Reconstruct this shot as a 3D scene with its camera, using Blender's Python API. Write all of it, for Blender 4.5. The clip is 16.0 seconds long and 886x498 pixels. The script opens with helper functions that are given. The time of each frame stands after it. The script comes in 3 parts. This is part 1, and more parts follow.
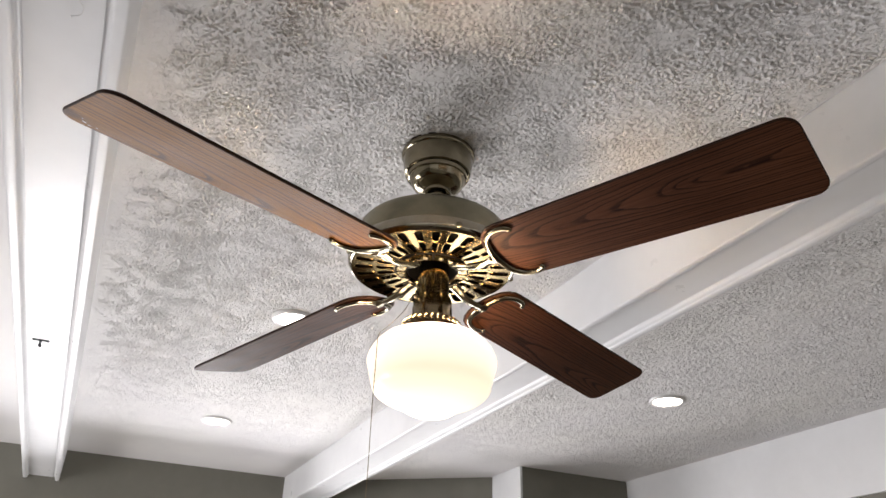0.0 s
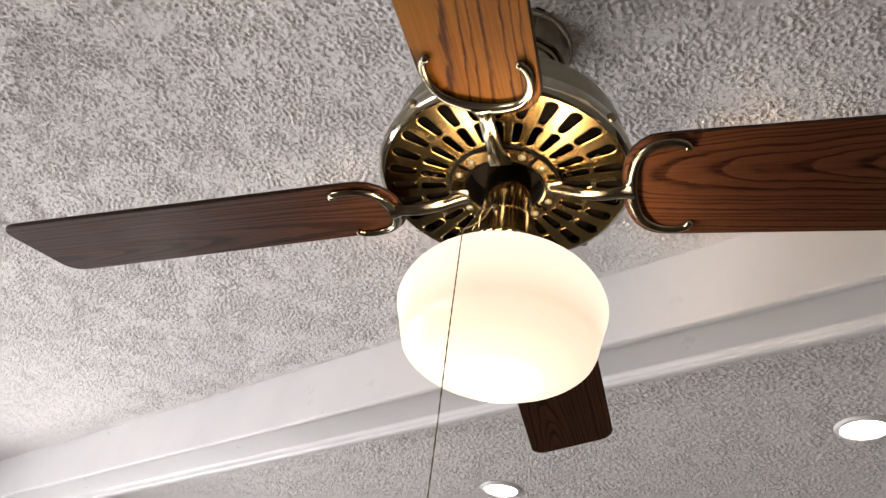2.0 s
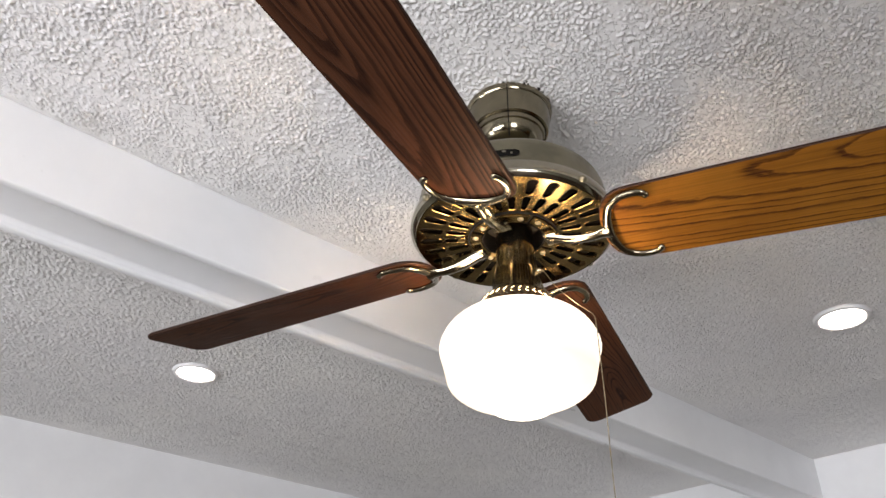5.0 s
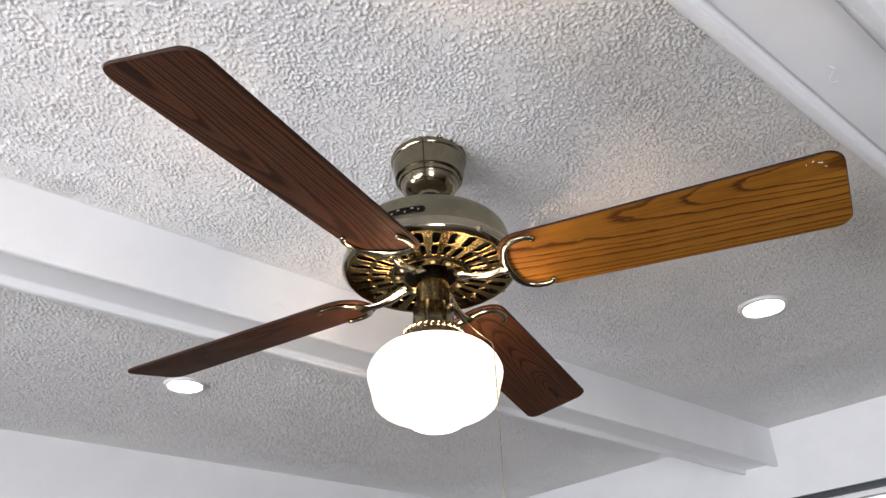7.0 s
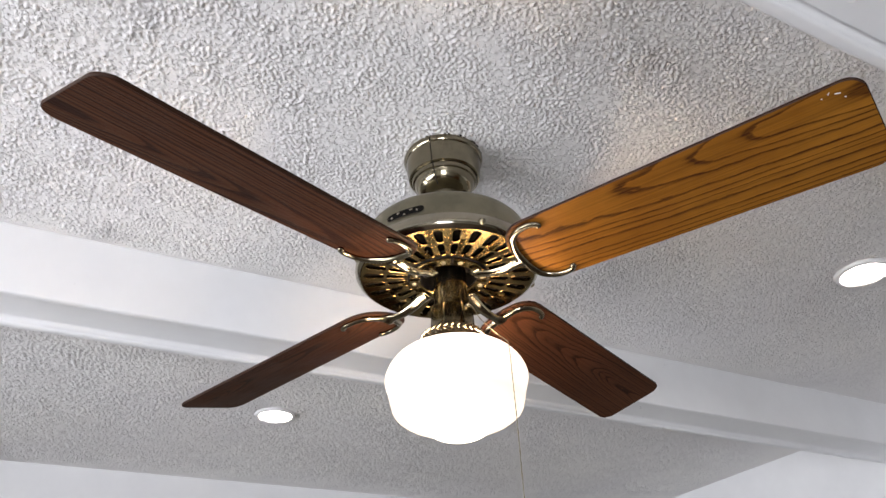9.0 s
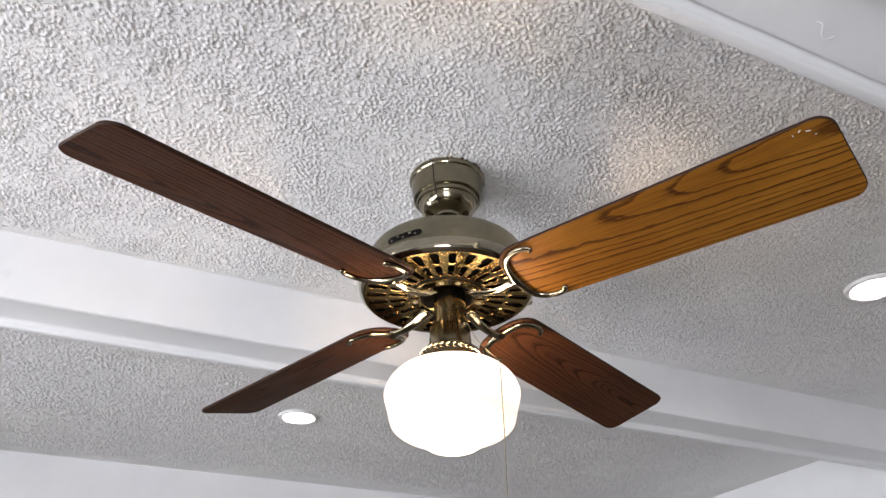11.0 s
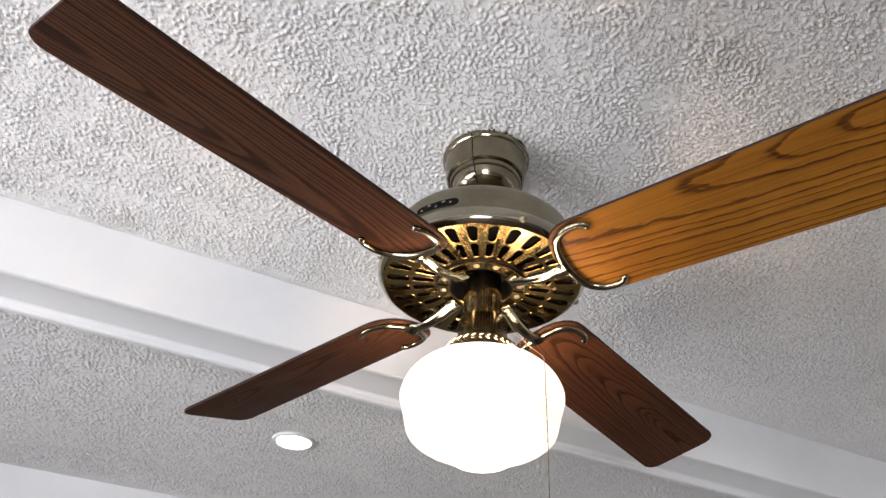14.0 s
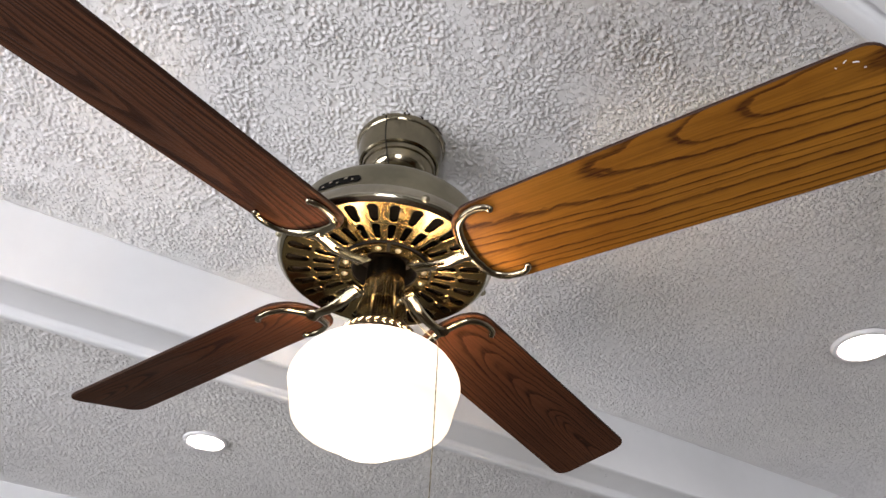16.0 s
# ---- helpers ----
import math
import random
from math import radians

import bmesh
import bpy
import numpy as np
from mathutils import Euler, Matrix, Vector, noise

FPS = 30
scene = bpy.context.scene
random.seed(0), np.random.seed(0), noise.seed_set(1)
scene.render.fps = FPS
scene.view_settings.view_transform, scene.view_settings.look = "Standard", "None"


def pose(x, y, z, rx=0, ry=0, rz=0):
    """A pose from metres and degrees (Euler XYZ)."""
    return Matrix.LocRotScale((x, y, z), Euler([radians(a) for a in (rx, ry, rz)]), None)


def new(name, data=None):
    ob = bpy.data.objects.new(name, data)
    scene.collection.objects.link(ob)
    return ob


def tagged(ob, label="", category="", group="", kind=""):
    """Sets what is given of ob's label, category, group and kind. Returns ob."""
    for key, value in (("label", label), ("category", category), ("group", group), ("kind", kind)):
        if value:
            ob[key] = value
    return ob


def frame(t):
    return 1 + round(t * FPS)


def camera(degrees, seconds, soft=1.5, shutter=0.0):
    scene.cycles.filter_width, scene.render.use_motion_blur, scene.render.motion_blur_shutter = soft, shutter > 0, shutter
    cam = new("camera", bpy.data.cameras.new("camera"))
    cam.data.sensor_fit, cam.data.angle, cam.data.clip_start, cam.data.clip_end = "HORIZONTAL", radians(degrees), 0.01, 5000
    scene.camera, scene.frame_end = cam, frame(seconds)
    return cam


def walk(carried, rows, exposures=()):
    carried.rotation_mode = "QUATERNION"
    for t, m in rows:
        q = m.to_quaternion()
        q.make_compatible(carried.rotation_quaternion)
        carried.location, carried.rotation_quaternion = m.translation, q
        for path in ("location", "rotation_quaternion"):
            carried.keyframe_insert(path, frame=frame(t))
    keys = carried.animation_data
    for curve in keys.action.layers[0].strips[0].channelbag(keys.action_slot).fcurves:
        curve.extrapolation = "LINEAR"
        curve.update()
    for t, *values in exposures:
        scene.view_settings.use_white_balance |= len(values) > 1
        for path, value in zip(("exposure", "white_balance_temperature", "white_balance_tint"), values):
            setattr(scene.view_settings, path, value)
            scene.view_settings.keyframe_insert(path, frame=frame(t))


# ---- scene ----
# The camera: seconds, place in metres, Euler angles in degrees. The fan's axis stands at x = y = 0.
cam = camera(61.26, 16.0)
ROWS = [
    (0.0, 0.8222, -0.8934, 1.5474, 119.122, -1.667, 40.959),
    (0.5, 0.8045, -0.8781, 1.5479, 119.865, -2.614, 39.236),
    (1.0, 0.6642, -0.8566, 1.5451, 121.144, -4.077, 36.966),
    (1.5, 0.3743, -0.7899, 1.5731, 123.949, -5.846, 27.807),
    (2.0, 0.1556, -0.6490, 1.5662, 127.442, -6.701, 14.141),
    (2.5, -0.0606, -0.4611, 1.5811, 132.044, -6.523, -4.907),
    (3.0, -0.2829, -0.3062, 1.5905, 134.650, -4.906, -27.958),
    (3.5, -0.4509, -0.2547, 1.5651, 133.043, -3.625, -47.295),
    (4.0, -0.6046, -0.3108, 1.5502, 128.326, -3.110, -56.781),
    (4.5, -0.7474, -0.3029, 1.5471, 125.313, -1.797, -62.670),
    (4.7, -0.8099, -0.3022, 1.5514, 123.990, -1.495, -64.219),
    (6.8, -1.0313, -0.5050, 1.5413, 121.053, 1.527, -63.817),
    (7.0, -1.0213, -0.5231, 1.5406, 121.223, 1.896, -62.785),
    (7.5, -0.9986, -0.5684, 1.5357, 121.630, 2.735, -59.739),
    (8.0, -0.9569, -0.5634, 1.5386, 122.167, 3.380, -57.042),
    (8.5, -0.9056, -0.5921, 1.5342, 122.730, 3.620, -54.860),
    (9.0, -0.8631, -0.6507, 1.5411, 122.903, 2.557, -50.859),
    (9.2, -0.8577, -0.6692, 1.5409, 122.885, 1.887, -49.725),
    (11.5, -0.8767, -0.7500, 1.5449, 122.723, 0.451, -48.348),
    (12.0, -0.8719, -0.7327, 1.5407, 123.387, -0.280, -48.544),
    (12.5, -0.8623, -0.7221, 1.5405, 124.366, -0.877, -48.679),
    (13.0, -0.8263, -0.6933, 1.5479, 125.649, -1.629, -50.099),
    (13.5, -0.7735, -0.6295, 1.5553, 126.099, -2.396, -50.218),
    (14.0, -0.7307, -0.5718, 1.5556, 126.713, -2.821, -50.149),
    (14.5, -0.7107, -0.5509, 1.5554, 127.146, -2.722, -50.406),
    (15.0, -0.7013, -0.5383, 1.5529, 127.572, -2.780, -51.080),
    (15.5, -0.6898, -0.5408, 1.5533, 127.980, -2.968, -52.205),
    (16.0, -0.6391, -0.5886, 1.5441, 128.346, -2.771, -54.758),
]
EXPOSURES = [(0.0, 0.34, 7250, 20), (1.0, 0.26, 7300, 21), (2.0, 0.12, 7450, 22), (3.0, -0.02, 7500, 23), (3.5, -0.02, 7300, 20), (4.5, 0.4, 7050, 19), (7.0, 0.54, 6800, 19), (12.0, 0.52, 6800, 19), (13.0, 0.58, 6850, 19), (16.0, 0.58, 6900, 20)]
walk(cam, [(t, pose(x, y, z, a, b, c)) for t, x, y, z, a, b, c in ROWS], EXPOSURES)

# ---- plan (metres) ----
CEIL = 2.44                 # ceiling height
TURN = -23.3                # the room against the fan's first blade
ROOM = pose(0, 0, 0, 0, 0, TURN)
U0, U1, V0, V1 = -3.13, 2.18, -3.4, 2.16   # inner faces of the walls, along and across the beams

# ---- world and light ----
world = bpy.data.worlds.new("world")
scene.world = world
world.use_nodes = True
wn = world.node_tree
sky = wn.nodes.new("ShaderNodeTexSky")
sky.sky_type = "NISHITA"
sky.sun_disc = False
sky.sun_elevation = radians(35)
sky.sun_rotation = radians(120)
wn.links.new(sky.outputs[0], wn.nodes["Background"].inputs[0])
wn.nodes["Background"].inputs[1].default_value = 0.1


def window_light(name, u, v, z, wide, high, turn, watts, colour):
    data = bpy.data.lights.new(name, "AREA")
    data.shape, data.size, data.size_y, data.energy, data.color = "RECTANGLE", wide, high, watts, colour
    ob = new(name, data)
    ob.matrix_world = ROOM @ pose(u, v, z, 90, 0, turn)
    return ob


COOL = (0.85, 0.935, 1.0)
# a bay of windows at the west end, one wide opening and one in the angled wall; the south light is an added fill for
# the north header
window_light("daylight_west", U0 - 0.95, -0.45, 0.95, 2.7, 1.45, -90, 158, COOL)
window_light("daylight_bay", -2.735, 1.262, 0.80, 0.56, 1.32, -141, 27, COOL)
window_light("fill_south", -2.1, V0 - 0.06, 1.0, 1.3, 1.4, 0, 74, COOL)


# ---- materials ----
def material(name, colour, rough=0.5, metal=0.0, **extra):
    m = bpy.data.materials.new(name)
    m.use_nodes = True
    b = m.node_tree.nodes["Principled BSDF"]
    b.inputs["Base Color"].default_value = (*colour, 1)
    b.inputs["Roughness"].default_value = rough
    b.inputs["Metallic"].default_value = metal
    for key, value in extra.items():
        b.inputs[key.replace("_", " ")].default_value = value
    return m


class Net:
    """Short hand for a material's nodes."""

    def __init__(self, m):
        self.t = m.node_tree
        self.b = self.t.nodes["Principled BSDF"]

    def node(self, kind, **values):
        n = self.t.nodes.new("ShaderNode" + kind)
        for key, value in values.items():
            if key in n.inputs:
                n.inputs[key].default_value = value
            else:
                setattr(n, key, value)
        return n

    def link(self, a, b):
        self.t.links.new(a, b)

    def coords(self, scale=(1, 1, 1), which="Object", rotate=(0, 0, 0)):
        c = self.node("TexCoord")
        m = self.node("Mapping")
        m.inputs["Scale"].default_value = scale
        m.inputs["Rotation"].default_value = [radians(a) for a in rotate]
        self.link(c.outputs[which], m.inputs[0])
        return m.outputs[0]

    def noise(self, vec, scale, detail=2.0, rough=0.5, distort=0.0):
        n = self.node("TexNoise")
        n.inputs["Scale"].default_value = scale
        n.inputs["Detail"].default_value = detail
        n.inputs["Roughness"].default_value = rough
        n.inputs["Distortion"].default_value = distort
        self.link(vec, n.inputs["Vector"])
        return n.outputs["Fac"]

    def ramp(self, fac, stops):
        r = self.node("ValToRGB")
        e = r.color_ramp.elements
        while len(e) < len(stops):
            e.new(0.5)
        for el, (pos, col) in zip(e, stops):
            el.position = pos
            el.color = (*col, 1) if not isinstance(col, float) else (col, col, col, 1)
        self.link(fac, r.inputs[0])
        return r.outputs[0]

    def maths(self, op, a, b):
        n = self.node("Math", operation=op)
        for i, v in enumerate((a, b)):
            if isinstance(v, (int, float)):
                n.inputs[i].default_value = v
            else:
                self.link(v, n.inputs[i])
        return n.outputs[0]

    def mix(self, fac, a, b):
        n = self.node("Mix", data_type="RGBA")
        for i, v in ((0, fac), (6, a), (7, b)):
            if isinstance(v, tuple):
                n.inputs[i].default_value = (*v, 1)
            elif isinstance(v, (int, float)):
                n.inputs[i].default_value = v
            else:
                self.link(v, n.inputs[i])
        return n.outputs[2]

    def bump(self, height, strength, distance):
        n = self.node("Bump")
        n.inputs["Strength"].default_value = strength
        n.inputs["Distance"].default_value = distance
        self.link(height, n.inputs["Height"])
        self.link(n.outputs[0], self.b.inputs["Normal"])
        return n


def ceiling_material(name, relief):
    m = material(name, (0.74, 0.73, 0.72), 0.85)
    n = Net(m)
    vec = n.coords()
    # raised worms of plaster on a smooth coat, thicker in some patches than in others
    worms = n.noise(vec, 150, 2.0, 0.5, 0.9)
    patch = n.noise(vec, 5.0, 3, 0.6)
    level = n.maths("ADD", worms, n.maths("MULTIPLY", n.maths("SUBTRACT", patch, 0.5), 0.3))
    ridge = n.node("MapRange", interpolation_type="SMOOTHERSTEP")
    ridge.inputs["From Min"].default_value, ridge.inputs["From Max"].default_value = 0.545, 0.625
    n.link(level, ridge.inputs["Value"])
    coat = n.noise(vec, 45, 3, 0.55)
    # smooth margins where the ceiling meets the beams and the west end
    split = n.node("SeparateXYZ")
    n.link(vec, split.inputs[0])
    ragged = n.maths("MULTIPLY", n.maths("SUBTRACT", n.noise(vec, 11, 4, 0.6), 0.5), 0.16)
    across = n.maths("ADD", split.outputs[1], ragged)
    along = n.maths("ADD", split.outputs[0], n.maths("MULTIPLY", ragged, 5.0))
    margin = n.maths("MULTIPLY", n.ramp(n.maths("ADD", across, 1.0), [(0.40, 0.0), (0.49, 1.0)]), n.ramp(n.maths("ADD", n.maths("MULTIPLY", along, 0.5), 1.5), [(0.05, 0.1), (0.35, 1.0)]))
    far = n.ramp(n.maths("SUBTRACT", across, 0.6), [(0.0, 0.0), (0.05, 1.0)])
    margin = n.maths("MAXIMUM", margin, far)
    h = n.maths("MULTIPLY", n.maths("ADD", ridge.outputs[0], n.maths("MULTIPLY", coat, 0.25)), n.maths("ADD", n.maths("MULTIPLY", margin, 0.92), 0.08))
    n.bump(h, 1.0, relief)
    tone = n.noise(vec, 1.6, 3)
    n.link(n.ramp(tone, [(0.3, (0.79, 0.78, 0.785)), (0.7, (0.86, 0.85, 0.83))]), n.b.inputs["Base Color"])
    return m


def paint_material(name, colour, rough, wave=0.00025):
    m = material(name, colour, rough, Specular_IOR_Level=0.4)
    n = Net(m)
    vec = n.coords()
    n.bump(n.noise(vec, 9, 4, 0.6), 0.6, wave)
    tone = n.noise(vec, 4, 5, 0.65)
    lo = tuple(c * 0.93 for c in colour)
    n.link(n.ramp(tone, [(0.3, lo), (0.65, colour)]), n.b.inputs["Base Color"])
    r = n.noise(vec, 14, 4, 0.6)
    n.link(n.ramp(r, [(0.3, rough * 0.8), (0.7, min(1.0, rough * 1.3))]), n.b.inputs["Roughness"])
    return m


def brass_material(name, colour, low, high, scale=30):
    m = material(name, colour, low, 1.0)
    n = Net(m)
    vec = n.coords()
    n.link(n.ramp(n.noise(vec, scale, 4, 0.6), [(0.35, low), (0.7, high)]), n.b.inputs["Roughness"])
    dark = tuple(c * 0.72 for c in colour)
    n.link(n.ramp(n.noise(vec, 18, 4, 0.6), [(0.3, dark), (0.6, colour)]), n.b.inputs["Base Color"])
    return m


def oak_material(name, pale, deep, line_colour, ring, heart, depth, taper, late):
    """Plain-sawn oak: year rings cut lengthwise, so V figures near the heart line and straight lines beside it."""
    m = material(name, pale, 0.4, Specular_IOR_Level=0.06)
    n = Net(m)
    info = n.node("ObjectInfo")
    c = n.node("TexCoord")
    move = n.node("VectorMath", operation="ADD")
    shift = n.node("CombineXYZ")
    n.link(n.maths("MULTIPLY", info.outputs["Random"], 7.0), shift.inputs[0])
    n.link(n.maths("MULTIPLY", info.outputs["Random"], 31.0), shift.inputs[2])
    n.link(c.outputs["Object"], move.inputs[0])
    n.link(shift.outputs[0], move.inputs[1])

    def stretched(scale, detail, rough, distort=0.0):
        mp = n.node("Mapping")
        mp.inputs["Scale"].default_value = scale
        n.link(move.outputs[0], mp.inputs[0])
        return n.noise(mp.outputs[0], 1.0, detail, rough, distort)

    split = n.node("SeparateXYZ")
    n.link(c.outputs["Object"], split.inputs[0])
    slow = n.maths("MULTIPLY", n.maths("SUBTRACT", stretched((5, 9, 8), 2, 0.5), 0.5), 0.022)
    jag = n.maths("MULTIPLY", n.maths("SUBTRACT", stretched((26, 85, 20), 3, 0.6, 0.4), 0.5), ring * 0.45)
    y = n.maths("SUBTRACT", split.outputs[1], heart)
    d = n.maths("ADD", n.maths("SUBTRACT", depth, n.maths("MULTIPLY", split.outputs[0], taper)), slow)
    radius = n.maths("SQRT", n.maths("ADD", n.maths("MULTIPLY", y, y), n.maths("MULTIPLY", d, d)), 0.0)
    # rings of uneven width
    uneven = n.maths("MULTIPLY", n.maths("SINE", n.maths("MULTIPLY", radius, 1.7 / ring), 0.0), ring * 0.28)
    rings = n.maths("FRACT", n.maths("MULTIPLY", n.maths("ADD", n.maths("ADD", radius, uneven), n.maths("ADD", jag, 1.0)), 1.0 / ring), 0.0)
    line = n.ramp(rings, [(0.0, 0.0), (0.05, 0.9), (late * 0.6, 1.0), (late, 0.35), (late * 1.5, 0.1), (1.0, 0.0)])
    pore = n.ramp(stretched((7, 330, 40), 3, 0.65), [(0.44, 0.0), (0.60, 1.0)])
    fine = n.ramp(stretched((3, 120, 30), 2, 0.5), [(0.35, 0.0), (0.65, 1.0)])
    base = n.ramp(n.noise(move.outputs[0], 6, 4, 0.6), [(0.3, deep), (0.7, pale)])
    base = n.mix(n.maths("MULTIPLY", fine, 0.22), base, line_colour)
    dark = n.maths("MULTIPLY", line, n.maths("ADD", 0.72, n.maths("MULTIPLY", pore, 0.28)))
    col = n.mix(dark, base, line_colour)
    col = n.mix(n.maths("MULTIPLY", pore, 0.2), col, line_colour)
    n.link(col, n.b.inputs["Base Color"])
    n.bump(n.maths("ADD", line, pore), 0.3, -0.0004)
    n.link(n.ramp(n.noise(move.outputs[0], 12, 4), [(0.3, 0.38), (0.7, 0.52)]), n.b.inputs["Roughness"])
    return m


def shade_material():
    m = material("lit_opal_glass", (0.32, 0.30, 0.26), 0.32)
    n = Net(m)
    c = n.node("TexCoord")
    s = n.node("SeparateXYZ")
    n.link(c.outputs["Object"], s.inputs[0])
    up = n.node("MapRange")
    up.inputs["From Min"].default_value = -0.18
    up.inputs["From Max"].default_value = 0.0
    n.link(s.outputs[2], up.inputs["Value"])
    # an added hot ring at the top, out of view, lights ceiling and blade roots
    glow = n.ramp(up.outputs[0], [(0.0, 0.30), (0.10, 0.27), (0.155, 0.11), (0.24, 0.085), (0.38, 0.068), (0.55, 0.088), (0.79, 0.096), (0.83, 0.7), (0.87, 6.4)])
    n.link(n.ramp(up.outputs[0], [(0.0, (1.0, 0.90, 0.72)), (0.35, (1.0, 0.895, 0.70)), (0.8, (1.0, 0.925, 0.81)), (0.87, (1.0, 0.75, 0.46))]), n.b.inputs["Emission Color"])
    n.link(n.maths("MULTIPLY", glow, 11.0), n.b.inputs["Emission Strength"])
    return m


def lamp_material(name, colour, strength):
    m = material(name, (0.9, 0.9, 0.9), 0.3)
    b = m.node_tree.nodes["Principled BSDF"]
    b.inputs["Emission Color"].default_value = (*colour, 1)
    b.inputs["Emission Strength"].default_value = strength
    return m


CEILING = ceiling_material("textured_ceiling_paint", 0.0032)
PLASTER = ceiling_material("raised_plaster_paint", 0.0013)
BEAM = paint_material("white_semigloss_paint", (0.79, 0.80, 0.81), 0.34)
WHITE = paint_material("white_wall_paint", (0.78, 0.79, 0.80), 0.5)
OLIVE = paint_material("olive_grey_wall_paint", (0.20, 0.195, 0.165), 0.7)
FLOOR = paint_material("brown_floor", (0.075, 0.052, 0.036), 0.5)
BRASS = brass_material("polished_antique_brass", (0.27, 0.235, 0.165), 0.12, 0.24)
BRUSHED = brass_material("brushed_antique_brass", (0.29, 0.262, 0.185), 0.32, 0.44, 60)
PATINA = brass_material("dark_bronze_patina", (0.12, 0.085, 0.05), 0.25, 0.4)
PLATE = brass_material("cast_brass_plate", (0.27, 0.195, 0.085), 0.17, 0.30)
STEEL = brass_material("worn_nickel_edge", (0.42, 0.38, 0.30), 0.1, 0.2)
BLACK = material("black_motor_and_gap_shade", (0.010, 0.009, 0.008), 0.8, Specular_IOR_Level=0.08)
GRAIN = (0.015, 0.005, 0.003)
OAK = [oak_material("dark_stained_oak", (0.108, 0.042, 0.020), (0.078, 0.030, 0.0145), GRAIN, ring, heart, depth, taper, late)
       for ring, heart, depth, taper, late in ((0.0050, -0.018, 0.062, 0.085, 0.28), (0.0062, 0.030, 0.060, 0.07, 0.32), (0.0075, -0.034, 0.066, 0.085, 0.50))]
# bold grain is the board's own; its paler honey tone has light painted in
LIT_OAK = oak_material("bold_grain_oak_lit", (0.255, 0.108, 0.014), (0.185, 0.070, 0.009), (0.034, 0.010, 0.004), 0.0105, -0.052, 0.075, 0.085, 0.26)
EDGE = material("dark_blade_edge", (0.028, 0.012, 0.007), 0.6, Specular_IOR_Level=0.15)
OPAL = shade_material()
LENS = lamp_material("downlight_lens", (1.0, 0.94, 0.88), 16.0)
TRIM = material("white_plastic_trim", (0.8, 0.8, 0.8), 0.35)
CORD = brass_material("twisted_brass_cord", (0.36, 0.30, 0.20), 0.3, 0.45)
GREY = material("dark_grey_aluminium", (0.10, 0.11, 0.12), 0.4, 0.6)


# ---- mesh helpers ----
def part(name, bm, mat, parent=None, label="", smooth=True, sharp=35):
    me = bpy.data.meshes.new(name)
    bmesh.ops.recalc_face_normals(bm, faces=bm.faces)
    for f in bm.faces:
        f.smooth = smooth
    for e in bm.edges:
        if len(e.link_faces) == 2 and e.calc_face_angle(0) > radians(sharp):
            e.smooth = False
    bm.to_mesh(me)
    bm.free()
    for one in (mat if isinstance(mat, (list, tuple)) else [mat]):
        me.materials.append(one)
    ob = new(name, me)
    if parent is not None:
        ob.parent = parent
    if label:
        ob["label"] = label
    return ob


def add_box(bm, a, b, bevel=0.0, m=None):
    made = bmesh.ops.create_cube(bm, size=1)["verts"]
    for v in made:
        v.co = Vector([(a[i] + b[i]) / 2 + v.co[i] * (b[i] - a[i]) for i in range(3)])
    if bevel:
        edges = list({e for v in made for e in v.link_edges})
        made = bmesh.ops.bevel(bm, geom=edges, offset=bevel, segments=2, profile=0.5, affect="EDGES")["verts"]
    if m is not None:
        bmesh.ops.transform(bm, matrix=m, verts=[v for v in made if v.is_valid])
    return bm


def box(a, b, bevel=0.0, m=None):
    return add_box(bmesh.new(), a, b, bevel, m)


def lathe(profile, steps=64, bm=None):
    """Turns (radius, z) pairs round the z axis."""
    bm = bm or bmesh.new()
    rings = []
    for r, z in profile:
        if r < 1e-5:
            rings.append([bm.verts.new((0, 0, z))])
        else:
            rings.append([bm.verts.new((r * math.cos(i * math.tau / steps), r * math.sin(i * math.tau / steps), z)) for i in range(steps)])
    for a, b in zip(rings, rings[1:]):
        for i in range(steps):
            j = (i + 1) % steps
            if len(a) == 1 and len(b) == 1:
                continue
            if len(a) == 1:
                bm.faces.new((a[0], b[j], b[i]))
            elif len(b) == 1:
                bm.faces.new((a[i], a[j], b[0]))
            else:
                bm.faces.new((a[i], a[j], b[j], b[i]))
    return bm


def curve_through(points, per=6):
    """A smooth line through the points (Catmull-Rom)."""
    pts = [Vector(q) for q in points]
    pts = [2 * pts[0] - pts[1]] + pts + [2 * pts[-1] - pts[-2]]
    out = []
    for a, b, c, d in zip(pts, pts[1:], pts[2:], pts[3:]):
        for k in range(per):
            t = k / per
            out.append(0.5 * ((2 * b) + (c - a) * t + (2 * a - 5 * b + 4 * c - d) * t * t + (3 * b - a - 3 * c + d) * t ** 3))
    out.append(pts[-2])
    return out


def tube(line, radius, steps=10, flat=1.0, bm=None, up=Vector((0, 0, 1))):
    """A round or flattened bar along a line; radius is a number or a function of 0..1."""
    bm = bm or bmesh.new()
    rings = []
    count = len(line)
    for i, q in enumerate(line):
        d = (line[min(i + 1, count - 1)] - line[max(i - 1, 0)]).normalized()
        side = d.cross(up)
        if side.length < 1e-4:
            side = d.cross(Vector((1, 0, 0)))
        side.normalize()
        top = side.cross(d)
        r = radius(i / (count - 1)) if callable(radius) else radius
        rings.append([bm.verts.new(q + side * (r * math.cos(k * math.tau / steps)) + top * (r * flat * math.sin(k * math.tau / steps))) for k in range(steps)])
    for a, b in zip(rings, rings[1:]):
        for k in range(steps):
            bm.faces.new((a[k], a[(k + 1) % steps], b[(k + 1) % steps], b[k]))
    bm.faces.new(rings[0])
    bm.faces.new(rings[-1])
    return bm


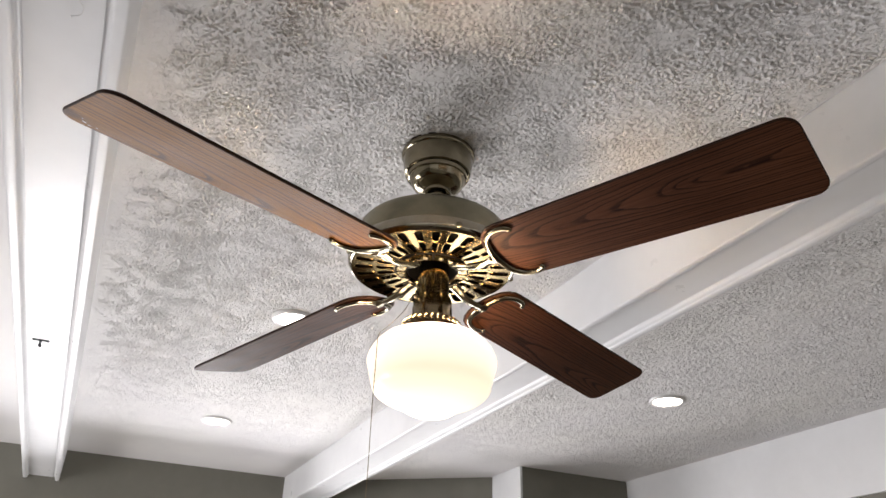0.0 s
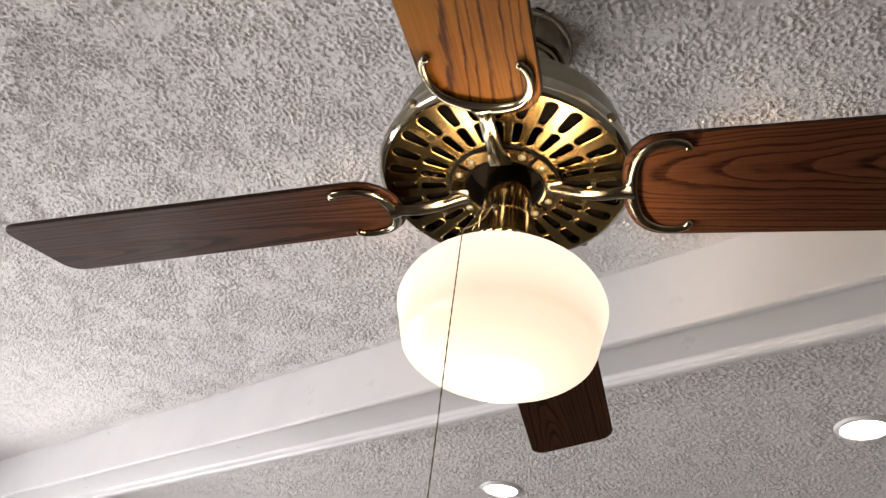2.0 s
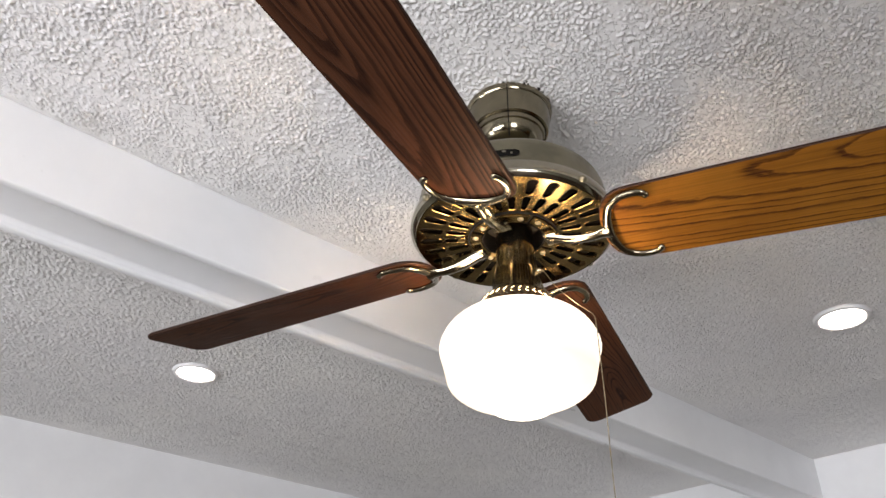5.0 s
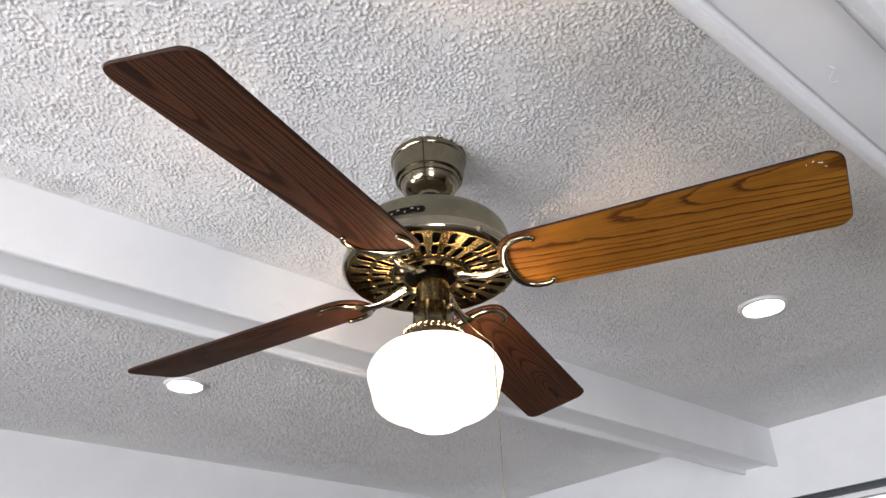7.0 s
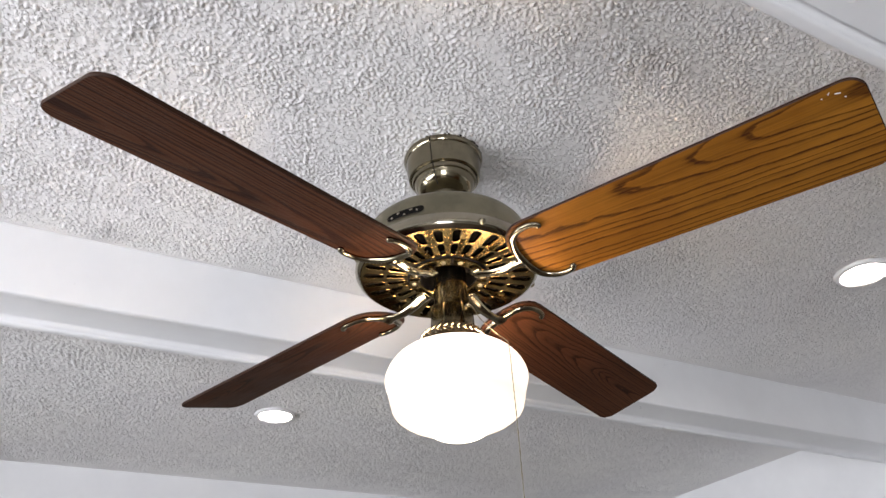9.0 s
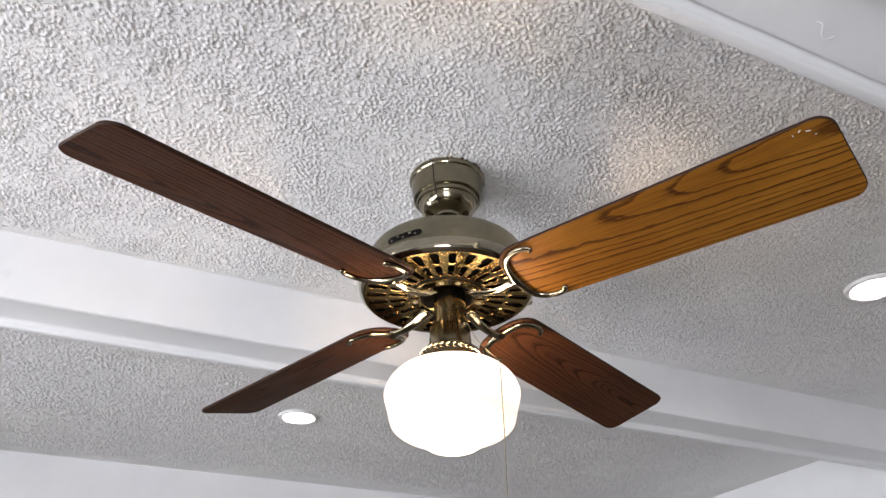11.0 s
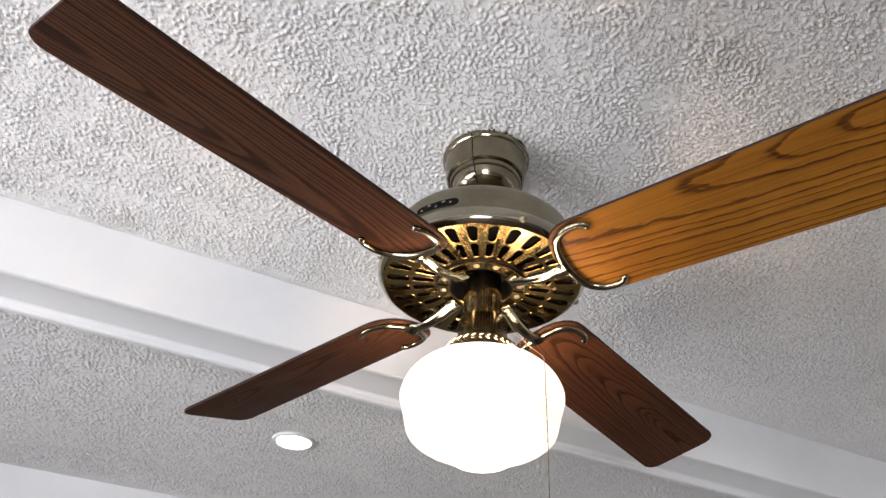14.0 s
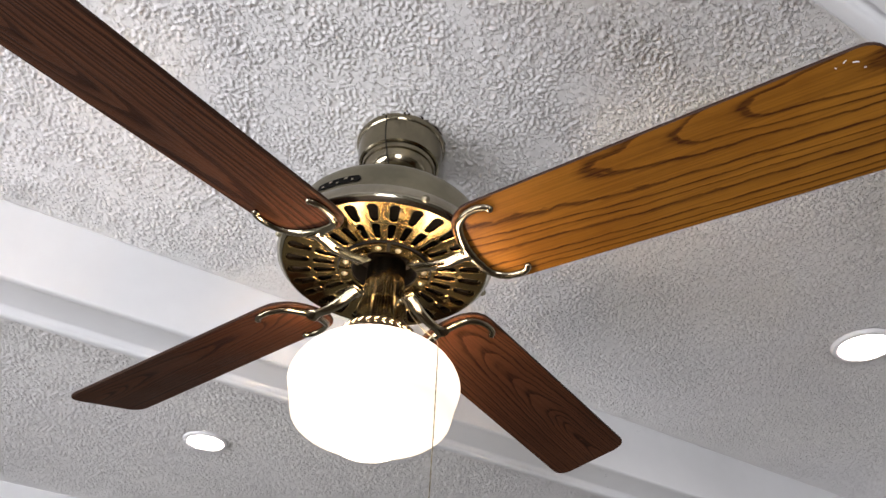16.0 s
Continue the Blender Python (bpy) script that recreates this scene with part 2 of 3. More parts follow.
def add_ball(bm, centre, radius, squash=1.0):
    made = bmesh.ops.create_uvsphere(bm, u_segments=10, v_segments=6, radius=radius)["verts"]
    for v in made:
        v.co = Vector((v.co.x, v.co.y, v.co.z * squash)) + Vector(centre)
    return made


def thing(name, label, category, where=None, group="", kind=""):
    ob = new(name)
    ob.empty_display_size = 0.1
    if where is not None:
        ob.matrix_world = where
    return tagged(ob, label, category, group, kind)


# ---- the room ----
def structure(name, bm, mat, label, category):
    ob = part(name, bm, mat, smooth=False)
    ob.matrix_world = ROOM
    return tagged(ob, label, category, kind="structure")


WALL = 0.12
structure("ceiling", box((U0 - WALL, V0 - WALL, CEIL), (U1 + WALL, V1 + WALL, CEIL + 0.1)), CEILING, "white ceiling with heavy knockdown plaster texture", "ceiling")
structure("floor", box((U0 - WALL, V0 - WALL, -0.1), (U1 + WALL, V1 + WALL, 0)), FLOOR, "plain brown floor", "floor")


def plaster_relief(u0, u1, v0, v1, step, size=1.0, tall=1.0, margin=0.035, seed=7):
    """Knockdown plaster: a fine height field of worm-like ridges, thick in patches, smooth along the near beam and towards the west end."""
    nu, nv = int((u1 - u0) / step) + 1, int((v1 - v0) / step) + 1
    rng = np.random.default_rng(seed)

    def band(low, high):
        """Random relief with wavelengths from low to high metres."""
        spec = np.fft.rfft2(rng.standard_normal((nu, nv)))
        fu, fv = np.fft.fftfreq(nu, step)[:, None], np.fft.rfftfreq(nv, step)[None, :]
        f = np.sqrt(fu ** 2 + fv ** 2) + 1e-6
        spec *= np.exp(-(np.log(f * math.sqrt(low * high)) / math.log(math.sqrt(high / low)) / 1.2) ** 2)
        out = np.fft.irfft2(spec, s=(nu, nv))
        return out / out.std()

    worms = band(0.0060 * size, 0.014 * size)
    coarse = band(0.009 * size, 0.032 * size)
    patch = band(0.08, 0.35)
    share = 1 / (1 + np.exp(-1.6 * band(0.15, 0.5)))
    mixed = worms * (1 - 0.45 * share) + coarse * 0.45 * share + 0.30 * patch
    ridge = np.clip((mixed - 0.58) / 0.45, 0, 1)
    ridge = ridge * ridge * (3 - 2 * ridge)
    uu = (u0 + np.arange(nu) * step)[:, None]
    vv = (v0 + np.arange(nv) * step)[None, :]
    ragged = 0.035 * band(0.05, 0.2)
    near = np.clip((vv + ragged - (v0 + margin)) / 0.05, 0, 1)
    far = np.clip((v1 - 0.004 - vv + 0.5 * ragged) / 0.02, 0, 1)
    west = np.clip((uu + 4 * ragged + 2.3) / 0.7, 0.12, 1)
    thick = near * far * west
    height = 0.0026 * tall * ridge * thick * (1 + 0.45 * np.clip(-uu - 0.1, 0, 1)) + 0.0002 * band(0.02, 0.06)
    edge = np.minimum(np.minimum(uu - u0, u1 - uu), np.minimum(vv - v0, v1 - vv))
    z = -0.0012 - np.clip(height, -0.0008, 0.007) * np.clip(edge / 0.01, 0, 1)
    co = np.empty((nu, nv, 3), dtype=np.float32)
    co[..., 0], co[..., 1], co[..., 2] = uu, vv, CEIL + z
    i = np.arange(nu * nv).reshape(nu, nv)
    quads = np.stack([i[:-1, :-1], i[:-1, 1:], i[1:, 1:], i[1:, :-1]], -1).reshape(-1, 4).astype(np.int32)
    me = bpy.data.meshes.new("ceiling_plaster")
    me.vertices.add(nu * nv)
    me.vertices.foreach_set("co", co.ravel())
    me.loops.add(quads.size)
    me.loops.foreach_set("vertex_index", quads.ravel())
    me.polygons.add(len(quads))
    me.polygons.foreach_set("loop_start", np.arange(len(quads), dtype=np.int32) * 4)
    me.polygons.foreach_set("loop_total", np.full(len(quads), 4, dtype=np.int32))
    me.update(calc_edges=True)
    me.polygons.foreach_set("use_smooth", np.ones(len(quads), dtype=bool))
    me.materials.append(PLASTER)
    ob = new("ceiling_plaster", me)
    ob.matrix_world = ROOM
    return tagged(ob, "white knockdown plaster relief on the ceiling between the beams", "plaster", kind="structure")


plaster_relief(-2.4, 1.6, -0.581, 0.541, 0.0022)
plaster_relief(-1.9, 1.9, 0.699, 2.161, 0.0034, 1.3, 1.35, 0.0, 11)


def wall_with_opening(name, a, b, axis, lo, hi, z0, z1, mat, label, base=0.0):
    """A wall from a to b (two corners), pierced from lo to hi along its axis and from z0 to z1."""
    bm = bmesh.new()
    spans = [(a[axis], lo, base, CEIL), (hi, b[axis], base, CEIL), (lo, hi, base, z0), (lo, hi, z1, CEIL)]
    for s, e, p, q in spans:
        c, d = list(a), list(b)
        c[axis], d[axis] = s, e
        add_box(bm, (*c, p), (*d, q))
    return structure(name, bm, mat, label, "wall")


wall_with_opening("wall_west", (U0 - WALL, V0), (U0, V1 + WALL), 1, -1.75, 0.69, 0.22, 1.69, OLIVE, "olive grey painted wall under the beams")
wall_with_opening("wall_east", (U1, V0 - WALL), (U1 + WALL, V1 + WALL), 1, -0.9, 0.53, 1.75, 2.165, WHITE, "white painted wall above a window", 1.70)
# unseen lower wall, dark so less light bounces onto the ceiling's east end
structure("wall_east_bounce_cut", box((U1, V0 - WALL, 0), (U1 + WALL, V1 + WALL, 1.70)), OLIVE, "unseen dark wall added under the window to cut bounce light", "wall")
structure("wall_north", box((U0, V1, 2.15), (U1, V1 + WALL, CEIL)), WHITE, "white painted header over the darker wall", "wall")
structure("wall_north_lower", box((U0, V1 + 0.015, 0), (U1, V1 + WALL, 2.15)), OLIVE, "olive grey wall under the white header", "wall")
# unseen wall kept dark; its opening only lets in the added south fill
wall_with_opening("wall_south", (U0 - WALL, V0 - WALL), (U1, V0), 0, -2.8, -1.4, 0.25, 1.75, OLIVE, "unseen olive grey wall, opening added for the fill light")

# a boxed corner with an angled wall in the far corner
bm = bmesh.new()
add_box(bm, (-2.47, 1.51, 0), (-2.19, V1, CEIL))
# white board puts the window light on the box's south face into colour
structure("trim", box((-2.475, 1.497, 0), (-2.187, 1.509, CEIL)), WHITE, "white board added for the window-lit face of the boxed corner", "trim")
structure("wall_box", bm, OLIVE, "olive grey boxed wall corner", "wall")
BAY_A, BAY_B = Vector((-2.93, 0.955, 0)), Vector((-2.475, 1.52, 0))
BAY_ALONG = (BAY_B - BAY_A).normalized()
BAY_BACK = Vector((-BAY_ALONG.y, BAY_ALONG.x, 0)) * 0.09


def prism(bm, corners, z0, z1):
    low = [bm.verts.new((q[0], q[1], z0)) for q in corners]
    high = [bm.verts.new((q[0], q[1], z1)) for q in corners]
    bm.faces.new(low)
    bm.faces.new(high)
    for i in range(len(corners)):
        j = (i + 1) % len(corners)
        bm.faces.new((low[i], low[j], high[j], high[i]))


bm = bmesh.new()
plain = [(U0, 0.72), BAY_A, BAY_B, (-2.475, V1), (U0, V1)]
sill_a, sill_b = BAY_A + BAY_ALONG * 0.05, BAY_B - BAY_ALONG * 0.05
prism(bm, plain, 0, 0.08)
prism(bm, plain, 1.52, CEIL)
prism(bm, [(U0, 0.72), BAY_A, sill_a, sill_a + BAY_BACK, sill_b + BAY_BACK, sill_b, BAY_B, (-2.475, V1), (U0, V1)], 0.08, 1.52)
structure("wall_angled", bm, OLIVE, "olive grey angled wall with a window recess", "wall")


def edge_board(a, b, outer, inner, low, cove):
    """A side board with eased lower corners and a small cove up to the soffit on its inner side."""
    s = 1 if inner > outer else -1
    shape = [(outer, CEIL), (outer, low + 0.004), (outer + s * 0.0012, low + 0.0012), (outer + s * 0.004, low), (inner - s * 0.005, low), (inner - s * 0.0015, low + 0.0015), (inner, low + 0.005)]
    shape += [(inner + s * cove * (1 - math.cos(k * math.pi / 8)), low + 0.006 + (cove + 0.003) * math.sin(k * math.pi / 8)) for k in range(5)]
    shape += [(inner + s * cove, CEIL)]
    bm = bmesh.new()
    ends = [[bm.verts.new((u, v, z)) for v, z in shape] for u in (a, b)]
    for i in range(len(shape)):
        j = (i + 1) % len(shape)
        bm.faces.new((ends[0][i], ends[0][j], ends[1][j], ends[1][i]))
    bm.faces.new(ends[0])
    bm.faces.new(ends[1])
    return bm


def beam(v0, v1, label):
    """A hollow boxed beam: two side boards that reach below a recessed soffit."""
    top = thing("ceiling_beam", label, "beam", ROOM, kind="structure")
    low, board, cove = 2.288, 0.020, 0.010
    part("side_board", edge_board(U0, U1, v0, v0 + board, low, cove), BEAM, top, sharp=50)
    part("side_board", edge_board(U0, U1, v1, v1 - board, low, cove), BEAM, top, sharp=50)
    part("soffit", box((U0, v0 + board + cove, low + 0.0155), (U1, v1 - board - cove, low + 0.035)), BEAM, top)
    return top


beam(0.54, 0.70, "white glossy boxed ceiling beam with raised edge boards")
beam(-0.742, -0.580, "white glossy boxed ceiling beam with a small hook")


# ---- downlights ----
def downlight(u, v):
    top = thing("downlight", "round white recessed downlight, switched on", "downlight", ROOM @ pose(u, v, CEIL - 0.005), "recessed downlights")
    part("trim", lathe([(0.051, 0.02), (0.052, -0.004), (0.056, -0.007), (0.063, -0.005), (0.067, 0.002)], 40), TRIM, top)
    part("lens", lathe([(0, -0.001), (0.052, -0.001)], 40), LENS, top, "glowing frosted lens")
    return top


for u, v in ((-0.985, 1.414), (0.099, 1.374), (-2.163, -0.023), (-0.94, -0.029), (1.130, -0.047)):
    downlight(u, v)


# ---- the ceiling fan ----
fan = thing("ceiling_fan", "antique brass ceiling fan, oak blades, lit opal glass shade", "ceiling fan", pose(0, 0, CEIL))


SHIFT = (-0.005, 0.0, 0.0)   # the motor hangs a little off the canopy's axis


def H(z):
    return z - CEIL


canopy_profile = [(0.0710, 2.438), (0.0730, 2.433), (0.0720, 2.428), (0.0690, 2.425), (0.0680, 2.412), (0.0660, 2.398), (0.0645, 2.392), (0.0640, 2.388), (0.0615, 2.3862), (0.0592, 2.3866),
                  (0.0590, 2.3825), (0.0575, 2.3785), (0.0545, 2.3768), (0.0530, 2.3735), (0.0505, 2.3660), (0.0450, 2.3585), (0.0370, 2.3535), (0.0290, 2.3510), (0.0272, 2.3495), (0.0268, 2.3430), (0.0225, 2.3420), (0.0210, 2.3500)]
part("canopy", lathe([(r, H(z)) for r, z in canopy_profile], 72), BRASS, fan, "polished antique brass canopy")
part("downrod", lathe([(0.0180, H(2.40)), (0.0180, H(2.322)), (0.0225, H(2.319)), (0.0235, H(2.298)), (0.030, H(2.290))], 40), BRASS, fan)
housing = [(0.02, 2.292), (0.05, 2.290), (0.09, 2.282), (0.120, 2.267), (0.134, 2.259), (0.139, 2.252), (0.1415, 2.244), (0.1470, 2.212), (0.1475, 2.206)]
motor = part("motor_housing", lathe([(r, H(z)) for r, z in housing], 96), BRUSHED, fan, "brushed antique brass motor housing")
motor.location = SHIFT
rim = [(0.1470, 2.208), (0.1505, 2.206), (0.1525, 2.201), (0.1545, 2.193), (0.1545, 2.188), (0.152, 2.183), (0.147, 2.1795), (0.1445, 2.181)]
part("rim", lathe([(r, H(z)) for r, z in rim], 96), STEEL, fan, "polished rolled rim").location = SHIFT
part("motor_core", lathe([(0.0, H(2.215)), (0.10, H(2.215)), (0.144, H(2.20)), (0.146, H(2.205))], 48), BLACK, fan, "black motor inside").location = SHIFT


def vent_plate():
    """Flat cast plate with two rings of slots, each slot a real hole with a rolled lip."""
    bm = bmesh.new()
    n, z, k6 = 28, H(2.180), 6
    count = 4 * k6
    for lo, hi, s0, s1, w0, w1 in ((0.0665, 0.1050, 0.0710, 0.1025, 0.0040, 0.0055), (0.1050, 0.1450, 0.1070, 0.1410, 0.0054, 0.0073)):
        for k in range(n):
            mid = (k + 0.5) * math.tau / n
            half = math.pi / n
            rings = [[] for _ in range(5)]
            for i in range(count):
                side, q = divmod(i, k6)
                f = q / k6
                if side == 0:
                    r, a = lo + (hi - lo) * f, -half
                    x, y = s0 + w0 + (s1 - w1 - s0 - w0) * f, -(w0 + (w1 - w0) * f)
                elif side == 1:
                    r, a = hi, -half + 2 * half * f
                    t = -math.pi / 2 + math.pi * f
                    x, y = s1 - w1 + w1 * math.cos(t), w1 * math.sin(t)
                elif side == 2:
                    r, a = hi - (hi - lo) * f, half
                    x, y = s1 - w1 + (s0 + w0 - s1 + w1) * f, w1 + (w0 - w1) * f
                else:
                    r, a = lo, half - 2 * half * f
                    t = math.pi / 2 + math.pi * f
                    x, y = s0 + w0 + w0 * math.cos(t), w0 * math.sin(t)
                rings[0].append(bm.verts.new((r * math.cos(mid + a), r * math.sin(mid + a), z)))
                cx, cw = (s0 + s1) / 2, (w0 + w1) / 2
                for ring, grow, dz in ((rings[1], 0.0013, 0.0), (rings[2], 0.0007, -0.0005), (rings[3], 0.0, -0.0002), (rings[4], 0.0, 0.0045)):
                    gx = x + math.copysign(grow, x - cx) * min(1.0, abs(x - cx) / ((s1 - s0) / 2))
                    gy = y + (math.copysign(grow, y) if abs(y) > 1e-6 else 0.0) * min(1.0, abs(y) / cw)
                    ring.append(bm.verts.new((gx * math.cos(mid) - gy * math.sin(mid), gx * math.sin(mid) + gy * math.cos(mid), z + dz)))
            for p, q in zip(rings, rings[1:]):
                for i in range(count):
                    j = (i + 1) % count
                    bm.faces.new((p[i], p[j], q[j], q[i]))
    bmesh.ops.remove_doubles(bm, verts=bm.verts, dist=0.00005)
    return bm


part("vent_plate", vent_plate(), PLATE, fan, "slotted cast brass vent plate", sharp=30).location = SHIFT
part("hub_ring", lathe([(0.0675, H(2.1795)), (0.0660, H(2.1775)), (0.046, H(2.1775)), (0.045, H(2.20))], 64), BLACK, fan, "dark gap round the mounting feet").location = SHIFT


def foot_mesh(mid):
    """A curved mounting foot of one blade arm, a quarter of the ring less the slit to the next one."""
    bm = bmesh.new()
    rows = []
    for i in range(17):
        a = radians(mid - 42.5 + 85 * i / 16)
        rows.append([bm.verts.new((r * math.cos(a), r * math.sin(a), H(z))) for r, z in ((0.0648, 2.1790), (0.0648, 2.1748), (0.0640, 2.1738), (0.0495, 2.1738), (0.0475, 2.1755), (0.0470, 2.1850))])
    for p, q in zip(rows, rows[1:]):
        for k in range(5):
            bm.faces.new((p[k], q[k], q[k + 1], p[k + 1]))
    bm.faces.new(rows[0])
    bm.faces.new(rows[-1])
    return bm


for k in range(4):
    part("mounting_foot", foot_mesh(90 * k), PLATE, fan).location = SHIFT
part("hub_well", lathe([(0.045, H(2.176)), (0.044, H(2.205)), (0.0, H(2.206))], 40), BLACK, fan).location = SHIFT

for k in range(4):
    for s in (-1, 1):
        a = radians(45 + 90 * k + s * 14)
        bm = bmesh.new()
        add_ball(bm, (0.057 * math.cos(a), 0.057 * math.sin(a), H(2.1738)), 0.0046, 0.42)
        part("hub_screw", bm, BRUSHED, fan).location = SHIFT
for a in (-121.5, -31.5, 58.5, 148.5):
    bm = bmesh.new()
    add_ball(bm, (0.1545 * math.cos(radians(a)), 0.1545 * math.sin(radians(a)), H(2.190)), 0.0062, 0.9)
    part("rim_screw", bm, BRUSHED, fan).location = SHIFT

# blades: turn about the axis, extra tilt, at their bracket
BLADES = ((-90 + 0.5, 0.0057), (0.45, 0.0084), (90 - 0.45, 0.0014), (180 + 0.25, -0.0155))
DROOP, PITCH, HEIGHT = 2.75, -14.8, 2.166


def blade_outline():
    """One blade's outline: rounded root, sides that widen outwards, rounded tip corners."""
    pts = []
    root, tip, w0, w1, cr = 0.132, 0.659, 0.0670, 0.0745, 0.024
    for i in range(13):                      # root arc
        a = math.pi / 2 + math.pi * i / 12
        c, d = math.cos(a), math.sin(a)
        pts.append((root + 0.05 - 0.05 * abs(c) ** 0.85, math.copysign(w0 * abs(d) ** 0.85, d)))
    for i in range(7):
        a = -math.pi / 2 + math.pi / 2 * i / 6
        pts.append((tip - cr + cr * math.cos(a), -w1 + cr + cr * math.sin(a)))
    for i in range(7):
        a = math.pi / 2 * i / 6
        pts.append((tip - cr + cr * math.cos(a), w1 - cr + cr * math.sin(a)))
    return pts


def blade_mesh():
    bm = bmesh.new()
    outline = blade_outline()
    thick, ease = 0.0055, 0.0012
    mid = (0.40, 0.0)
    rings = []
    for z, inset in ((0.0, ease), (ease, 0.0), (thick - ease, 0.0), (thick, ease)):
        ring = []
        for x, y in outline:
            d = Vector((x - mid[0], y * 3.0 - mid[1]))
            d.normalize()
            ring.append(bm.verts.new((x - d.x * inset, y - (inset if y > 0 else -inset) * min(1.0, abs(y) / 0.03), z)))
        rings.append(ring)
    bm.faces.new(rings[0]).material_index = 0
    bm.faces.new(rings[-1]).material_index = 0
    for p, q in zip(rings, rings[1:]):
        for i in range(len(p)):
            f = bm.faces.new((p[i], p[(i + 1) % len(p)], q[(i + 1) % len(p)], q[i]))
            f.material_index = 1
    return bm


def bracket_mesh():
    """Horseshoe under the blade's root and the arm that carries it from the hub."""
    z = -0.0035
    shoe = curve_through([(0.2045, 0.0505, z), (0.200, 0.055, z), (0.188, 0.0575, z), (0.170, 0.0545, z), (0.154, 0.043, z), (0.1455, 0.022, z), (0.143, 0.0, z),
                          (0.1455, -0.022, z), (0.154, -0.043, z), (0.170, -0.0545, z), (0.188, -0.0575, z), (0.200, -0.055, z), (0.2045, -0.0505, z)], 5)
    bm = tube(shoe, lambda t: 0.0049 + 0.0024 * math.exp(-((t - 0.5) / 0.16) ** 2), 12, 0.8)
    add_ball(bm, (0.2045, 0.0505, z), 0.0054, 0.8)
    add_ball(bm, (0.2045, -0.0505, z), 0.0054, 0.8)
    return bm


def arm_mesh():
    line = curve_through([(0.1445, 0, -0.0040), (0.133, 0, -0.0060), (0.11, 0, -0.0085), (0.085, 0, -0.0055), (0.066, 0, 0.0005), (0.052, 0, 0.004)], 5)
    bm = tube(line, lambda t: 0.0078 + 0.0026 * t + 0.0075 * math.exp(-(t / 0.16) ** 2), 12, 0.55)
    add_box(bm, (0.047, -0.013, 0.0015), (0.066, 0.013, 0.0065), 0.001)
    return bm


shoe_mesh = blade_data = arm_data = None
for (turn, tilt), wood in zip(BLADES, [LIT_OAK] + OAK):
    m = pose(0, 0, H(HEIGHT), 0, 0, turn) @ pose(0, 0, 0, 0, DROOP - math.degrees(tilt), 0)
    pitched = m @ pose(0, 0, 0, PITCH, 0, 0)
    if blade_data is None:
        blade = part("blade", blade_mesh(), [LIT_OAK, EDGE], fan, "stained oak blade with dark grain", sharp=25)
        bracket = part("blade_bracket", bracket_mesh(), BRASS, fan, "horseshoe brass blade bracket")
        arm = part("arm", arm_mesh(), BRASS, bracket)
        blade_data, shoe_mesh, arm_data = blade.data, bracket.data, arm.data
    else:
        blade, bracket, arm = new("blade", blade_data), new("blade_bracket", shoe_mesh), new("arm", arm_data)
        blade["label"], bracket["label"] = "stained oak blade with dark grain", "horseshoe brass blade bracket"
        blade.parent = bracket.parent = fan
        arm.parent = bracket
    if wood is LIT_OAK:                        # bolder grain of its own; the paler tone carries the light on this side
        blade["label"] = "oak blade with bold dark grain lines, light painted into its paler tone"
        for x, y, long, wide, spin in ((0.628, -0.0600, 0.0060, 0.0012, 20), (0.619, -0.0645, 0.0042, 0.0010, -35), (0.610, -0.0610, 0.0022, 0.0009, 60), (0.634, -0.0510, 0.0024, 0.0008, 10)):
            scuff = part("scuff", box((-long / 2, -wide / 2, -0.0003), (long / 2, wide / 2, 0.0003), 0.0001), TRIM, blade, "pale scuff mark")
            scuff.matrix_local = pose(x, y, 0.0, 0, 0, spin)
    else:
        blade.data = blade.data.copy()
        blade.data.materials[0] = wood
    blade.matrix_local = pitched
    bracket.matrix_local = pitched
    arm.matrix_local = pose(0, 0, 0, -PITCH, 0, 0)
    # a black disc draws the shade inside the pin hole
    hole = part("pin_hole", lathe([(0.0, -0.0002), (0.0014, -0.0002), (0.0016, 0.001)], 10), BLACK, bracket)
    hole.matrix_local = pose(0.1385, 0, -0.0115, -PITCH, 0, 0)

# light kit
pipe = [(0.027, 2.205), (0.0275, 2.178), (0.0285, 2.150), (0.0295, 2.121), (0.0330, 2.119), (0.0345, 2.114), (0.036, 2.086), (0.0375, 2.077), (0.043, 2.074)]
part("switch_housing", lathe([(r, H(z)) for r, z in pipe], 56), BRASS, fan, "polished brass light stem")
collar = [(0.038, 2.0755), (0.046, 2.0745), (0.0495, 2.0725), (0.0500, 2.0590), (0.0545, 2.0575), (0.0555, 2.054), (0.054, 2.049), (0.048, 2.046)]
part("collar", lathe([(r, H(z)) for r, z in collar], 64), PATINA, fan, "dark bronze collar")
bm = bmesh.new()
for k in range(30):
    for s in (-1, 1):
        made = bmesh.ops.create_uvsphere(bm, u_segments=8, v_segments=5, radius=1.0)["verts"]
        a = k * 360 / 30
        mm = pose(0, 0, H(2.0658), 0, 0, a) @ pose(0.0505, 0, s * 0.0026, s * 30, 0, 0) @ Matrix.Diagonal((0.0022, 0.0062, 0.0019, 1))
        bmesh.ops.transform(bm, matrix=mm, verts=made)
part("leaf_braid", bm, BRASS, fan, "braided brass leaf band")

shade_profile = [(0.044, 2.050), (0.060, 2.047), (0.075, 2.0420), (0.088, 2.0365), (0.098, 2.0275), (0.1055, 2.0165), (0.1105, 2.003), (0.1105, 1.992), (0.1055, 1.972), (0.1015, 1.953), (0.097, 1.940),
                 (0.086, 1.929), (0.072, 1.921), (0.058, 1.915), (0.048, 1.909), (0.036, 1.901), (0.020, 1.896), (0.0, 1.8945)]
